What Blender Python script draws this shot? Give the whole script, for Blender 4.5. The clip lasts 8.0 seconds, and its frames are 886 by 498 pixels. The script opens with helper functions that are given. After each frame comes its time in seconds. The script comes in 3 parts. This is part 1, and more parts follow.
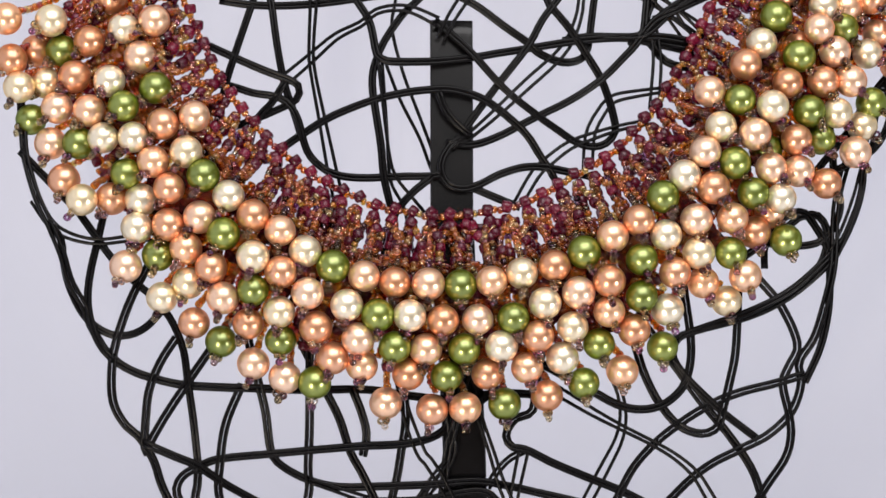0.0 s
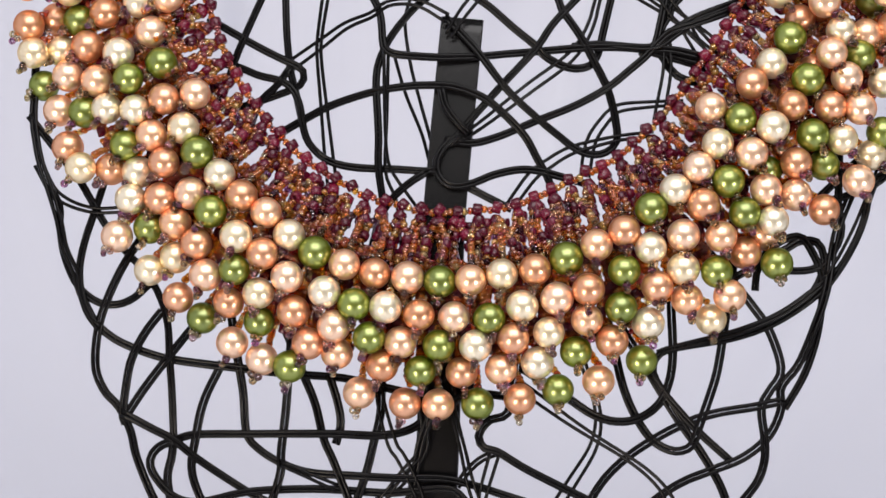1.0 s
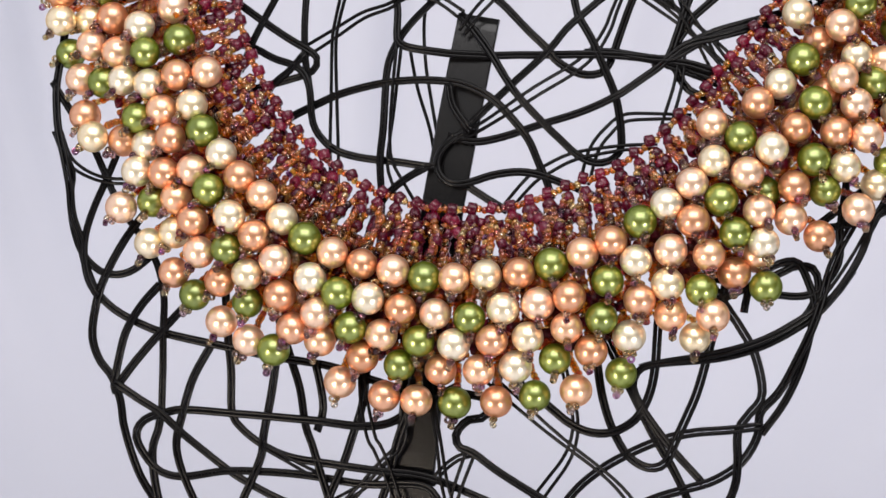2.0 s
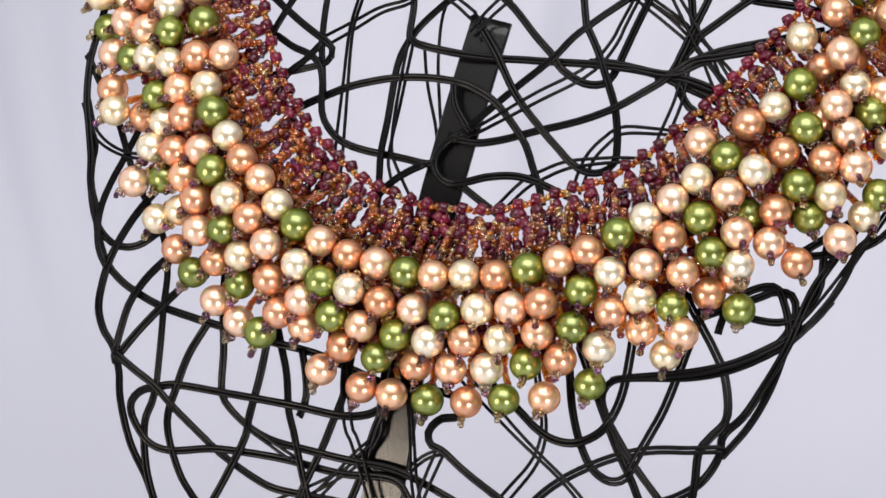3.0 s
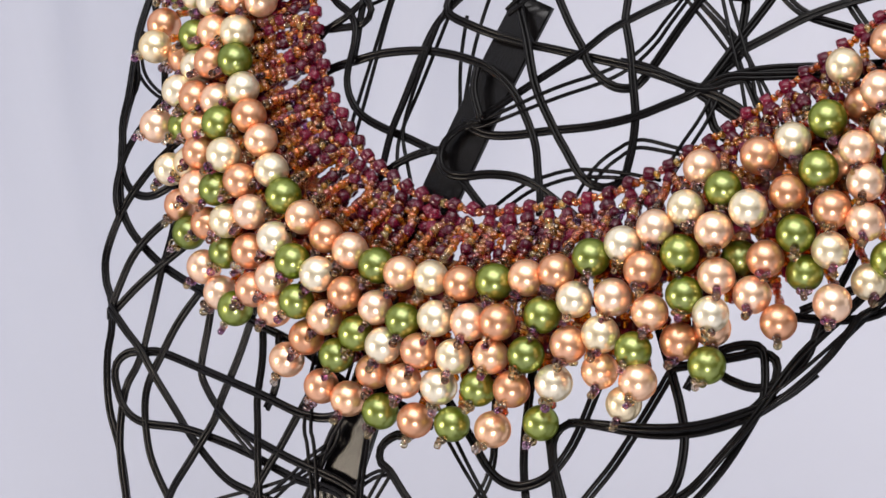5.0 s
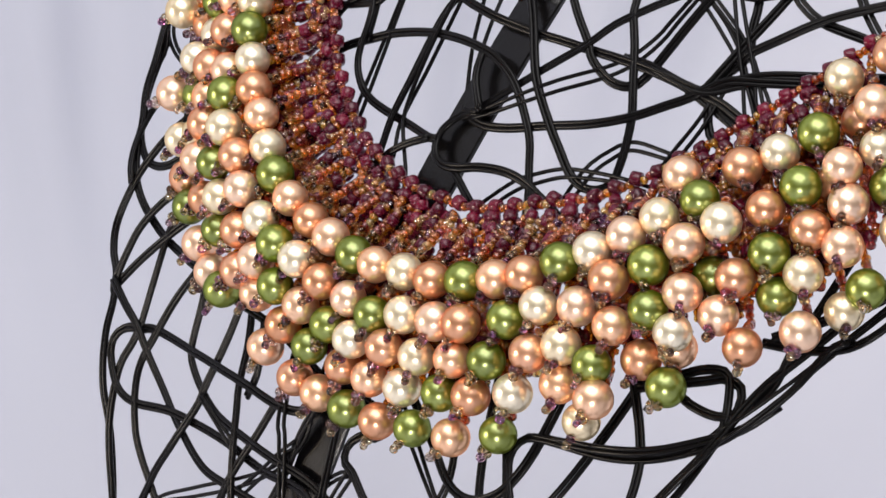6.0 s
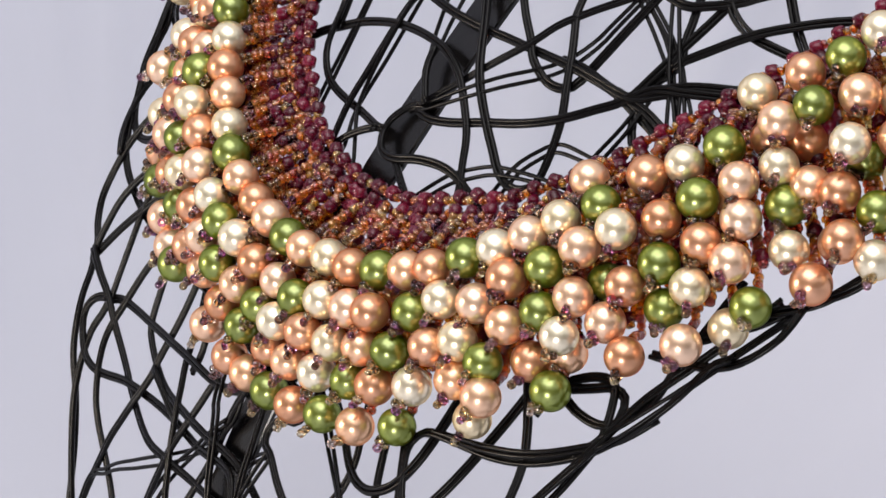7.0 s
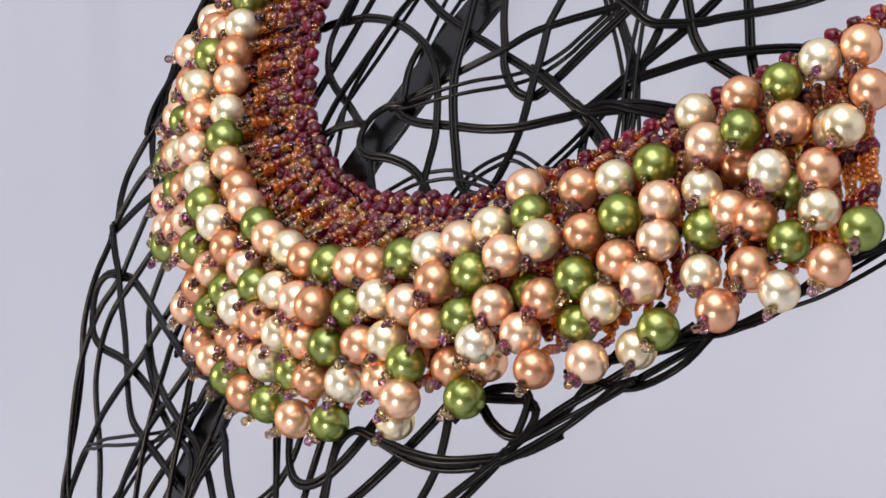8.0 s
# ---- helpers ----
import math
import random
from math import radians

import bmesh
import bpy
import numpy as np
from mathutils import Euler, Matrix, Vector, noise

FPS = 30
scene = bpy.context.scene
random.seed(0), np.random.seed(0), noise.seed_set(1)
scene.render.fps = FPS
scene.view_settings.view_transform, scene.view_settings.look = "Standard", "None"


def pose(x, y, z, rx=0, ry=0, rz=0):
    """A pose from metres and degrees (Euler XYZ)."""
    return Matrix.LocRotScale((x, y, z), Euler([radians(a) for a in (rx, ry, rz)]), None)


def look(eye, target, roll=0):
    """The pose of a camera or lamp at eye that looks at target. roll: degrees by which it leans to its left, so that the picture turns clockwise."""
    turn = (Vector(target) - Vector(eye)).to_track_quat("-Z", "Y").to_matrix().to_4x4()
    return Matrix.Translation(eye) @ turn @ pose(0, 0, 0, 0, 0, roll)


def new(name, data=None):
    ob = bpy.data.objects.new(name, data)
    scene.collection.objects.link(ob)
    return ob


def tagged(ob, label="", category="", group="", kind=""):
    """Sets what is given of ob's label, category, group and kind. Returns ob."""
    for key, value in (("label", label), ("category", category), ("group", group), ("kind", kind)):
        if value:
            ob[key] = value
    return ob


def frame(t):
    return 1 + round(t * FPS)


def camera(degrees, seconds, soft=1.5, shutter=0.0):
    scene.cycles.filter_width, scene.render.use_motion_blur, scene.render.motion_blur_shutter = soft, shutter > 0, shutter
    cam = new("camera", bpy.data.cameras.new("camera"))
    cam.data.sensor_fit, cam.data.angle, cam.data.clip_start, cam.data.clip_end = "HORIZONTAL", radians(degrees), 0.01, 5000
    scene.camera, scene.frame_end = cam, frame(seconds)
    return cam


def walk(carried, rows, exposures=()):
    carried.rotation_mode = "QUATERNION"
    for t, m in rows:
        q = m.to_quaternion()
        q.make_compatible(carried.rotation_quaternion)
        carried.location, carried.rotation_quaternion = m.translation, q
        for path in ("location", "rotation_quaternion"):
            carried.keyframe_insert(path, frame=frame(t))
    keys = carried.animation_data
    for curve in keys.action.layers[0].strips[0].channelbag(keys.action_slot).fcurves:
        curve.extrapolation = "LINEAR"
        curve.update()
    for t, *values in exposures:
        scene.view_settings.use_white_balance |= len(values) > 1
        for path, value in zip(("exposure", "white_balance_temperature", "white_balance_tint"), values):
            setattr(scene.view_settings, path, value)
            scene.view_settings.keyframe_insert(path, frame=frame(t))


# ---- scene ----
cam = camera(13.996, 8.0)
PATH = [
    (0, pose(-0.06472, -0.78945, 0.67465, 59.603, -2.704, -2.962)),
    (0.5, pose(0.00132, -0.79253, 0.67325, 59.668, -2.719, 1.629)),
    (1, pose(0.06333, -0.79202, 0.67143, 59.791, -2.828, 5.969)),
    (1.5, pose(0.1263, -0.78344, 0.67681, 59.431, -2.843, 10.402)),
    (3, pose(0.32983, -0.72501, 0.67492, 59.526, -2.413, 25.008)),
    (3.5, pose(0.39146, -0.69895, 0.67892, 59.436, -2.302, 29.618)),
    (4, pose(0.42539, -0.63139, 0.65206, 59.585, -2.4, 34.219)),
    (4.5, pose(0.46121, -0.57019, 0.63624, 59.493, -2.214, 38.96)),
    (6, pose(0.53594, -0.40375, 0.59806, 59.346, -2.121, 52.472)),
    (6.2, pose(0.54766, -0.38449, 0.59488, 59.441, -2.176, 54.345)),
    (6.5, pose(0.56699, -0.35698, 0.5924, 59.555, -2.153, 56.982)),
    (6.8, pose(0.58665, -0.33014, 0.59208, 59.62, -2.328, 59.39)),
    (7, pose(0.59851, -0.31206, 0.59189, 59.634, -2.514, 60.971)),
    (7.2, pose(0.60859, -0.29349, 0.59123, 59.658, -2.546, 62.63)),
    (7.5, pose(0.62156, -0.2646, 0.59046, 59.657, -2.645, 65.191)),
    (8, pose(0.64207, -0.21427, 0.59087, 59.603, -2.704, 69.664)),
]
walk(cam, PATH, [(0, -0.25), (1, -0.2), (3, -0.16), (4.5, -0.2), (6, -0.22), (8, -0.33)])


# ---- light ----
world = bpy.data.worlds.new("world")
scene.world = world
world.use_nodes = True
sky = world.node_tree.nodes["Background"]
sky.inputs[0].default_value = (1.0, 0.975, 0.975, 1)
sky.inputs[1].default_value = 0.80


def softbox(name, eye, target, width, height, watts, colour):
    data = bpy.data.lights.new(name, "AREA")
    data.shape, data.size, data.size_y = "RECTANGLE", width, height
    data.energy, data.color = watts, colour
    lamp = new(name, data)
    lamp.matrix_world = look(eye, target)
    return lamp


softbox("softbox_overhead", (0.04, -0.22, 1.16), (0.0, 0.0, 0.2), 0.96, 0.70, 8.6, (1.0, 0.97, 0.98))
# added fill from the side, repeating the low lamp for later camera positions
softbox("side_fill", (0.84, -0.82, 0.33), (0, 0, 0.2), 0.22, 0.22, 5.6, (1.0, 0.93, 0.89))
softbox("softbox_low", (-0.45, -0.95, 0.27), (0, 0, 0.16), 0.22, 0.34, 6.6, (1.0, 0.85, 0.68))


# ---- materials ----
def material(name, colour, rough=0.5, metal=0.0):
    m = bpy.data.materials.new(name)
    m.use_nodes = True
    p = m.node_tree.nodes["Principled BSDF"]
    p.inputs["Base Color"].default_value = (*colour, 1)
    p.inputs["Roughness"].default_value = rough
    p.inputs["Metallic"].default_value = metal
    return m


def node(m, kind, **values):
    n = m.node_tree.nodes.new(kind)
    for key, value in values.items():
        n.inputs[key].default_value = value
    return n


def join(m, a, b):
    m.node_tree.links.new(a, b)


def shader(m):
    return m.node_tree.nodes["Principled BSDF"]


def ramp(m, source, stops):
    """Colour by a value from 0 to 1."""
    r = m.node_tree.nodes.new("ShaderNodeValToRGB")
    while len(r.color_ramp.elements) < len(stops):
        r.color_ramp.elements.new(0.5)
    for e, (at, c) in zip(r.color_ramp.elements, stops):
        e.position, e.color = at, (*c, 1)
    join(m, source, r.inputs[0])
    return r.outputs[0]


def pearl_material(name, dark, light, rim):
    """Lacquered glass pearl: a tinted nacre under a clear coat, each bead a little different."""
    m = material(name, light, 0.29, 0.76)
    p = shader(m)
    who = node(m, "ShaderNodeObjectInfo")
    tint = ramp(m, who.outputs["Random"], [(0, dark), (1, light)])
    at = node(m, "ShaderNodeTexCoord")
    cloud = node(m, "ShaderNodeTexNoise", Scale=260.0, Detail=4.0)
    join(m, at.outputs["Object"], cloud.inputs["Vector"])
    soft = m.node_tree.nodes.new("ShaderNodeMapRange")
    soft.inputs[3].default_value, soft.inputs[4].default_value = 0.93, 1.05
    join(m, cloud.outputs[0], soft.inputs[0])
    mul = m.node_tree.nodes.new("ShaderNodeVectorMath")
    mul.operation = "SCALE"
    join(m, tint, mul.inputs[0])
    join(m, soft.outputs[0], mul.inputs["Scale"])
    join(m, mul.outputs[0], p.inputs["Base Color"])
    grain = node(m, "ShaderNodeTexNoise", Scale=1500.0, Detail=3.0)
    join(m, at.outputs["Object"], grain.inputs["Vector"])
    bump = node(m, "ShaderNodeBump", Strength=0.015, Distance=0.0002)
    join(m, grain.outputs[0], bump.inputs["Height"])
    join(m, bump.outputs[0], p.inputs["Normal"])
    # the pearl lustre is strongest face on and thins out towards the rim
    turn = node(m, "ShaderNodeLayerWeight", Blend=0.5)
    lustre = m.node_tree.nodes.new("ShaderNodeMapRange")
    lustre.inputs[1].default_value, lustre.inputs[2].default_value = 0.05, 0.75
    lustre.inputs[3].default_value, lustre.inputs[4].default_value = 1.0, 0.0
    join(m, turn.outputs["Facing"], lustre.inputs[0])
    join(m, lustre.outputs[0], p.inputs["Coat Weight"])
    p.inputs["Coat IOR"].default_value = 2.0
    p.inputs["Coat Roughness"].default_value = 0.24
    p.inputs["Specular Tint"].default_value = (*rim, 1)
    return m


def bead_material(name, stops, clear, rough, coat, gloss):
    """Small glass seed beads, lustred, each of its own tone."""
    m = material(name, stops[0][1], rough)
    p = shader(m)
    island = node(m, "ShaderNodeNewGeometry")
    who = node(m, "ShaderNodeObjectInfo")
    add = m.node_tree.nodes.new("ShaderNodeMath")
    join(m, island.outputs["Random Per Island"], add.inputs[0])
    join(m, who.outputs["Random"], add.inputs[1])
    part_of = m.node_tree.nodes.new("ShaderNodeMath")
    part_of.operation = "FRACT"
    join(m, add.outputs[0], part_of.inputs[0])
    join(m, ramp(m, part_of.outputs[0], stops), p.inputs["Base Color"])
    p.inputs["Transmission Weight"].default_value = clear
    p.inputs["Coat Weight"].default_value = coat
    p.inputs["Coat IOR"].default_value = 1.6
    p.inputs["IOR"].default_value = 1.5
    p.inputs["Specular IOR Level"].default_value = gloss
    p.inputs["Coat Roughness"].default_value = 0.03
    return m


PEARL = {
    "c": pearl_material("cream_pearl", (0.96, 0.80, 0.50), (0.98, 0.89, 0.67), (0.75, 0.42, 0.06)),
    "p": pearl_material("peach_pearl", (1.0, 0.555, 0.30), (1.0, 0.71, 0.50), (0.90, 0.26, 0.02)),
    "b": pearl_material("copper_pearl", (0.72, 0.32, 0.145), (0.84, 0.43, 0.24), (0.55, 0.11, 0.01)),
    "g": pearl_material("olive_pearl", (0.18, 0.235, 0.015), (0.25, 0.31, 0.03), (0.09, 0.10, 0.0)),
}
AMBER = bead_material("amber_bead", [(0, (0.86, 0.22, 0.008)), (0.35, (0.92, 0.34, 0.015)), (0.5, (0.66, 0.11, 0.012)), (0.63, (0.50, 0.05, 0.07)), (0.78, (0.84, 0.19, 0.03)), (0.92, (0.97, 0.58, 0.08)), (1, (1.0, 0.80, 0.36))], 0.88, 0.02, 0.8, 0.6)
WINE = bead_material("wine_bead", [(0, (0.085, 0.003, 0.016)), (0.6, (0.15, 0.005, 0.028)), (1, (0.27, 0.010, 0.045))], 0.5, 0.22, 0.08, 0.3)
SMOKE = bead_material("smoke_bead", [(0, (0.66, 0.56, 0.32)), (0.35, (0.52, 0.36, 0.17)), (0.55, (0.20, 0.08, 0.11)), (0.72, (0.48, 0.18, 0.42)), (1, (0.95, 0.86, 0.62))], 1.0, 0.0, 0.0, 0.7)


WIRE = material("black_coated_wire", (0.012, 0.012, 0.014), 0.42)
shader(WIRE).inputs["Specular IOR Level"].default_value = 0.16
speck = node(WIRE, "ShaderNodeTexNoise", Scale=420.0, Detail=5.0)
join(WIRE, ramp(WIRE, speck.outputs[0], [(0.35, (0.0012, 0.0011, 0.0014)), (0.7, (0.0045, 0.0038, 0.0042))]), shader(WIRE).inputs["Base Color"])
worn = node(WIRE, "ShaderNodeMapRange")
worn.inputs[3].default_value, worn.inputs[4].default_value = 0.16, 0.36
join(WIRE, speck.outputs[0], worn.inputs[0])
join(WIRE, worn.outputs[0], shader(WIRE).inputs["Roughness"])

STRAP = material("black_lacquered_steel", (0.012, 0.011, 0.011), 0.20)
shader(STRAP).inputs["Specular IOR Level"].default_value = 0.36
stain = node(STRAP, "ShaderNodeTexNoise", Scale=90.0, Detail=6.0)
join(STRAP, ramp(STRAP, stain.outputs[0], [(0.3, (0.002, 0.002, 0.0025)), (0.75, (0.007, 0.006, 0.006))]), shader(STRAP).inputs["Base Color"])
dent = node(STRAP, "ShaderNodeBump", Strength=0.06, Distance=0.001)
join(STRAP, stain.outputs[0], dent.inputs["Height"])
join(STRAP, dent.outputs[0], shader(STRAP).inputs["Normal"])

PAPER = material("white_backdrop_paper", (0.61, 0.61, 0.72), 0.85)
fibre = node(PAPER, "ShaderNodeTexNoise", Scale=3.0, Detail=6.0)
join(PAPER, ramp(PAPER, fibre.outputs[0], [(0.3, (0.52, 0.535, 0.61)), (0.7, (0.56, 0.575, 0.655))]), shader(PAPER).inputs["Base Color"])

# dark surface of the added wall that only shows in reflections
UNSEEN_WALL = material("unseen_wall_dark", (0.10, 0.085, 0.075), 0.8)
mottle = node(UNSEEN_WALL, "ShaderNodeTexNoise", Scale=6.0, Detail=8.0)
join(UNSEEN_WALL, ramp(UNSEEN_WALL, mottle.outputs[0], [(0.3, (0.085, 0.072, 0.062)), (0.7, (0.12, 0.10, 0.09))]), shader(UNSEEN_WALL).inputs["Base Color"])


# ---- meshes ----
def mesh_of(name, verts, faces, mat, smooth=True):
    me = bpy.data.meshes.new(name)
    me.from_pydata([tuple(v) for v in verts], [], faces)
    me.materials.append(mat)
    if smooth:
        me.polygons.foreach_set("use_smooth", [True] * len(faces))
    me.update()
    return me


def part(name, me, parent, label="", kind=""):
    ob = new(name, me)
    ob.parent = parent
    return tagged(ob, label, "", "", kind)


def spline(points, step):
    """A smooth line through the points, resampled at an even step; returns an array."""
    p = np.asarray(points, float)
    e = np.vstack([2 * p[0] - p[1], p, 2 * p[-1] - p[-2]])
    fine = []
    for i in range(len(p) - 1):
        a, b, c, d = e[i:i + 4]
        for t in np.arange(0, 1, 1 / 24):
            fine.append(0.5 * (2 * b + (c - a) * t + (2 * a - 5 * b + 4 * c - d) * t * t + (3 * b - a - 3 * c + d) * t ** 3))
    fine = np.array(fine + [p[-1]])
    return fine, np.r_[0, np.cumsum(np.linalg.norm(np.diff(fine, axis=0), axis=1))]


# ---- backdrop ----
def lathe(profile, sides):
    verts, faces = [], []
    for r, z in profile:
        for k in range(sides):
            a = 2 * math.pi * k / sides
            verts.append((r * math.cos(a), r * math.sin(a), z))
    for j in range(len(profile) - 1):
        for k in range(sides):
            n = (k + 1) % sides
            faces.append((j * sides + k, j * sides + n, (j + 1) * sides + n, (j + 1) * sides + k))
    return verts, faces


tagged(new("ground", mesh_of("ground", *lathe([(0.001, 0), (0.5, 0), (1.9, 0), (1.9, -0.02), (0.001, -0.02)], 96), PAPER)),
       "pale lavender white paper covering the table", "table", kind="structure")


def sweep():
    """The paper behind, curved up from the table round the far side."""
    inner = [(0.15 + 0.38 * math.sin(a), 0.3811 - 0.38 * math.cos(a)) for a in np.linspace(0.0, math.radians(66), 30)]
    inner += [(inner[-1][0] + 0.1 * k * math.cos(math.radians(66)), inner[-1][1] + 0.1 * k * math.sin(math.radians(66))) for k in range(1, 12)]
    prof = inner + [(r + 0.0008, z - 0.0006) for r, z in reversed(inner)] + inner[:1]
    arc = np.radians(np.linspace(42, 222, 240))

    def fold(a, z):
        """The paper hangs in wide, shallow waves."""
        w = 15 * a + 6 * z
        return 0.011 * (math.sin(w) + 0.5 * math.sin(2.3 * w + 1.0) + 0.2 * math.sin(6.1 * w + 9 * z)) * min(1.0, max(0.0, (z - 0.006) / 0.06))

    verts = [((r + fold(a, z)) * math.cos(a), (r + fold(a, z)) * math.sin(a), z) for r, z in prof for a in arc]
    n = len(arc)
    faces = [(j * n + k, j * n + k + 1, (j + 1) * n + k + 1, (j + 1) * n + k) for j in range(len(prof) - 1) for k in range(n - 1)]
    return verts, faces


tagged(new("backdrop", mesh_of("backdrop", *sweep(), PAPER)),
       "seamless pale lavender white paper backdrop sweep", "backdrop", kind="structure")


def dark_wall():
    """Added, unseen dark wall closing the room behind the camera; darkens reflections in pearls."""
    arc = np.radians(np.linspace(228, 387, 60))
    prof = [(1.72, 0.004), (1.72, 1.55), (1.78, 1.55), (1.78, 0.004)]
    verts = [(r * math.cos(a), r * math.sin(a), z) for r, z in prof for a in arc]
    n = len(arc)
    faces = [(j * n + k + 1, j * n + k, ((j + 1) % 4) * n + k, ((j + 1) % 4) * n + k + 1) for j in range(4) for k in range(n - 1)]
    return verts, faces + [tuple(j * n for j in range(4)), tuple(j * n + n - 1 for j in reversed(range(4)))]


def front_reflector():
    """Added, unseen paper reflector curled up along the table front; brightens pearls from below."""
    prof = [(1.25 + 0.32 * math.sin(a), 0.326 - 0.32 * math.cos(a)) for a in np.linspace(0.0, math.pi / 2, 9)] + [(1.57, 0.50), (1.575, 0.50)]
    prof += [(1.25 + 0.325 * math.sin(a), 0.329 - 0.325 * math.cos(a)) for a in np.linspace(math.pi / 2, 0.02, 9)]
    arc = np.radians(np.linspace(228, 387, 70))
    n = len(arc)
    verts = [(r * math.cos(a), r * math.sin(a), z) for r, z in prof for a in arc]
    return verts, [(j * n + k, j * n + k + 1, (j + 1) * n + k + 1, (j + 1) * n + k) for j in range(len(prof) - 1) for k in range(n - 1)]


tagged(new("reflector_front", mesh_of("reflector_front", *front_reflector(), PAPER)), "added pale paper reflector curled up in front, out of view", "backdrop", kind="structure")
tagged(new("unseen_wall", mesh_of("unseen_wall", *dark_wall(), UNSEEN_WALL, False)), "added dark grey brown wall, unseen, reflected in the pearls", "wall", kind="structure")


# ---- the chest surface that the wire bust follows (millimetres in, metres out) ----
def chest(x, z):
    u, v = x / 100, (z - 200) / 50
    return 13.511 + 32.304 * v + 4.562 * v * v - 0.78 * u + 12.166 * u * u + 12.327 * u * u * v - 6.034 * u ** 4 + 4.171 * u * v


def skin(x, z, lift=0.0):
    h = 0.5
    gx, gz = (chest(x + h, z) - chest(x - h, z)) / (2 * h), (chest(x, z + h) - chest(x, z - h)) / (2 * h)
    n = Vector((gx, -1, gz)).normalized()
    return (Vector((x, chest(x, z), z)) + float(lift) * n) / 1000, n


# ---- wire bust ----
bust = tagged(new("wire_bust"), "black jewellery bust woven from bent coated wires", "bust")
wire_count = [0]


def tube(points, radius, sides, verts, faces):
    """Adds a closed tube along the points."""
    base = len(verts)
    up = Vector((0.13, -0.9, 0.4))
    for i, q in enumerate(points):
        t = (points[min(i + 1, len(points) - 1)] - points[max(i - 1, 0)]).normalized()
        side = t.cross(up).normalized()
        over = side.cross(t)
        for k in range(sides):
            a = 2 * math.pi * k / sides
            verts.append(q + radius * (math.cos(a) * side + math.sin(a) * over))
    for i in range(len(points) - 1):
        for k in range(sides):
            n = (k + 1) % sides
            faces.append((base + i * sides + k, base + i * sides + n, base + (i + 1) * sides + n, base + (i + 1) * sides + k))
    faces.append(tuple(base + k for k in reversed(range(sides))))
    faces.append(tuple(base + (len(points) - 1) * sides + k for k in range(sides)))


def wire(kind, *stations, lift=0.6):
    """One bent wire of the cage through stations (x, z) on the chest. kind: T twin wires that touch, S twin wires apart, O a single wire.
    Ends low on the chest run on down to the table."""
    st = list(stations)
    if st[-1][1] < 116:
        st += [(st[-1][0] * 0.93, st[-1][1] - 45), (st[-1][0] * 0.72, 1.2)]
    if st[0][1] < 116:
        st = [(st[0][0] * 0.72, 1.2), (st[0][0] * 0.93, st[0][1] - 45)] + st
    rnd = random.Random(wire_count[0] * 7 + 3)
    wire_count[0] += 1
    fine, run = spline(st, 1)
    n = max(6, int(run[-1] / 1.6))
    at = np.linspace(0, run[-1], n)
    xs, zs = np.interp(at, run, fine[:, 0]), np.interp(at, run, fine[:, 1])
    ph, fr = rnd.uniform(0, 6.3), rnd.uniform(0.07, 0.13)
    gap0 = {"T": 0.46, "S": 0.88, "O": 0.0}[kind]
    if kind == "T" and float(np.mean(zs)) < 185:
        gap0 = 0.60
    verts, faces = [], []
    for sign in ((-1, 1) if kind != "O" else (0,)):
        line = []
        for i in range(n):
            j, k = max(i - 1, 0), min(i + 1, n - 1)
            dx, dz = xs[k] - xs[j], zs[k] - zs[j]
            ln = math.hypot(dx, dz) or 1
            gap = gap0 * (1 + (0.35 if kind == "S" else 0.05) * math.sin(at[i] * 0.11 + ph * 2))
            px, pz = -dz / ln * gap * sign, dx / ln * gap * sign * 0.8
            w = lift + 0.9 * math.sin(at[i] * fr + ph) + 0.12 * sign
            line.append(skin(xs[i] + px, zs[i] + pz, w)[0])
        tube(line, 0.00058 if kind == "T" else 0.00047, 8, verts, faces)
    part("wire", mesh_of("wire", verts, faces, WIRE), bust)


def strap():
    """The flat strap up the middle of the bust, behind the wires, smooth along its length with crisp edges."""
    verts, faces, rows = [], [], list(np.linspace(0.0, 250.5, 90))
    for z in rows:
        x0 = float(np.interp(z, (0, 130, 143, 161, 178, 195, 210, 250), (6.8, 6.7, 6.3, 5.4, 4.1, 2.6, 1.6, 1.2)))
        half = 5.6 if z > 30 else 5.6 + (30 - z) * 0.3
        (a, n), (b, _) = skin(x0 - half, max(z, 0.5), -1.6), skin(x0 + half, max(z, 0.5), -1.6)
        b.y = a.y = (a.y + b.y) / 2
        back, c = n * -0.0012, Vector((0.0003, 0, 0))
        verts += [a + c, b - c, b + back * 0.3, b + back, a + back, a + back * 0.3]
    for i in range(len(rows) - 1):
        for k in range(6):
            m = (k + 1) % 6
            faces.append((i * 6 + k, i * 6 + m, i * 6 + 6 + m, i * 6 + 6 + k))
    faces += [tuple(range(5, -1, -1)), tuple((len(rows) - 1) * 6 + k for k in range(6))]
    me = mesh_of("strap", verts, faces, STRAP)
    for e in me.edges:
        i, j = e.vertices
        e.use_edge_sharp = i % 6 == j % 6
    part("strap", me, bust, "flat glossy black metal strap")


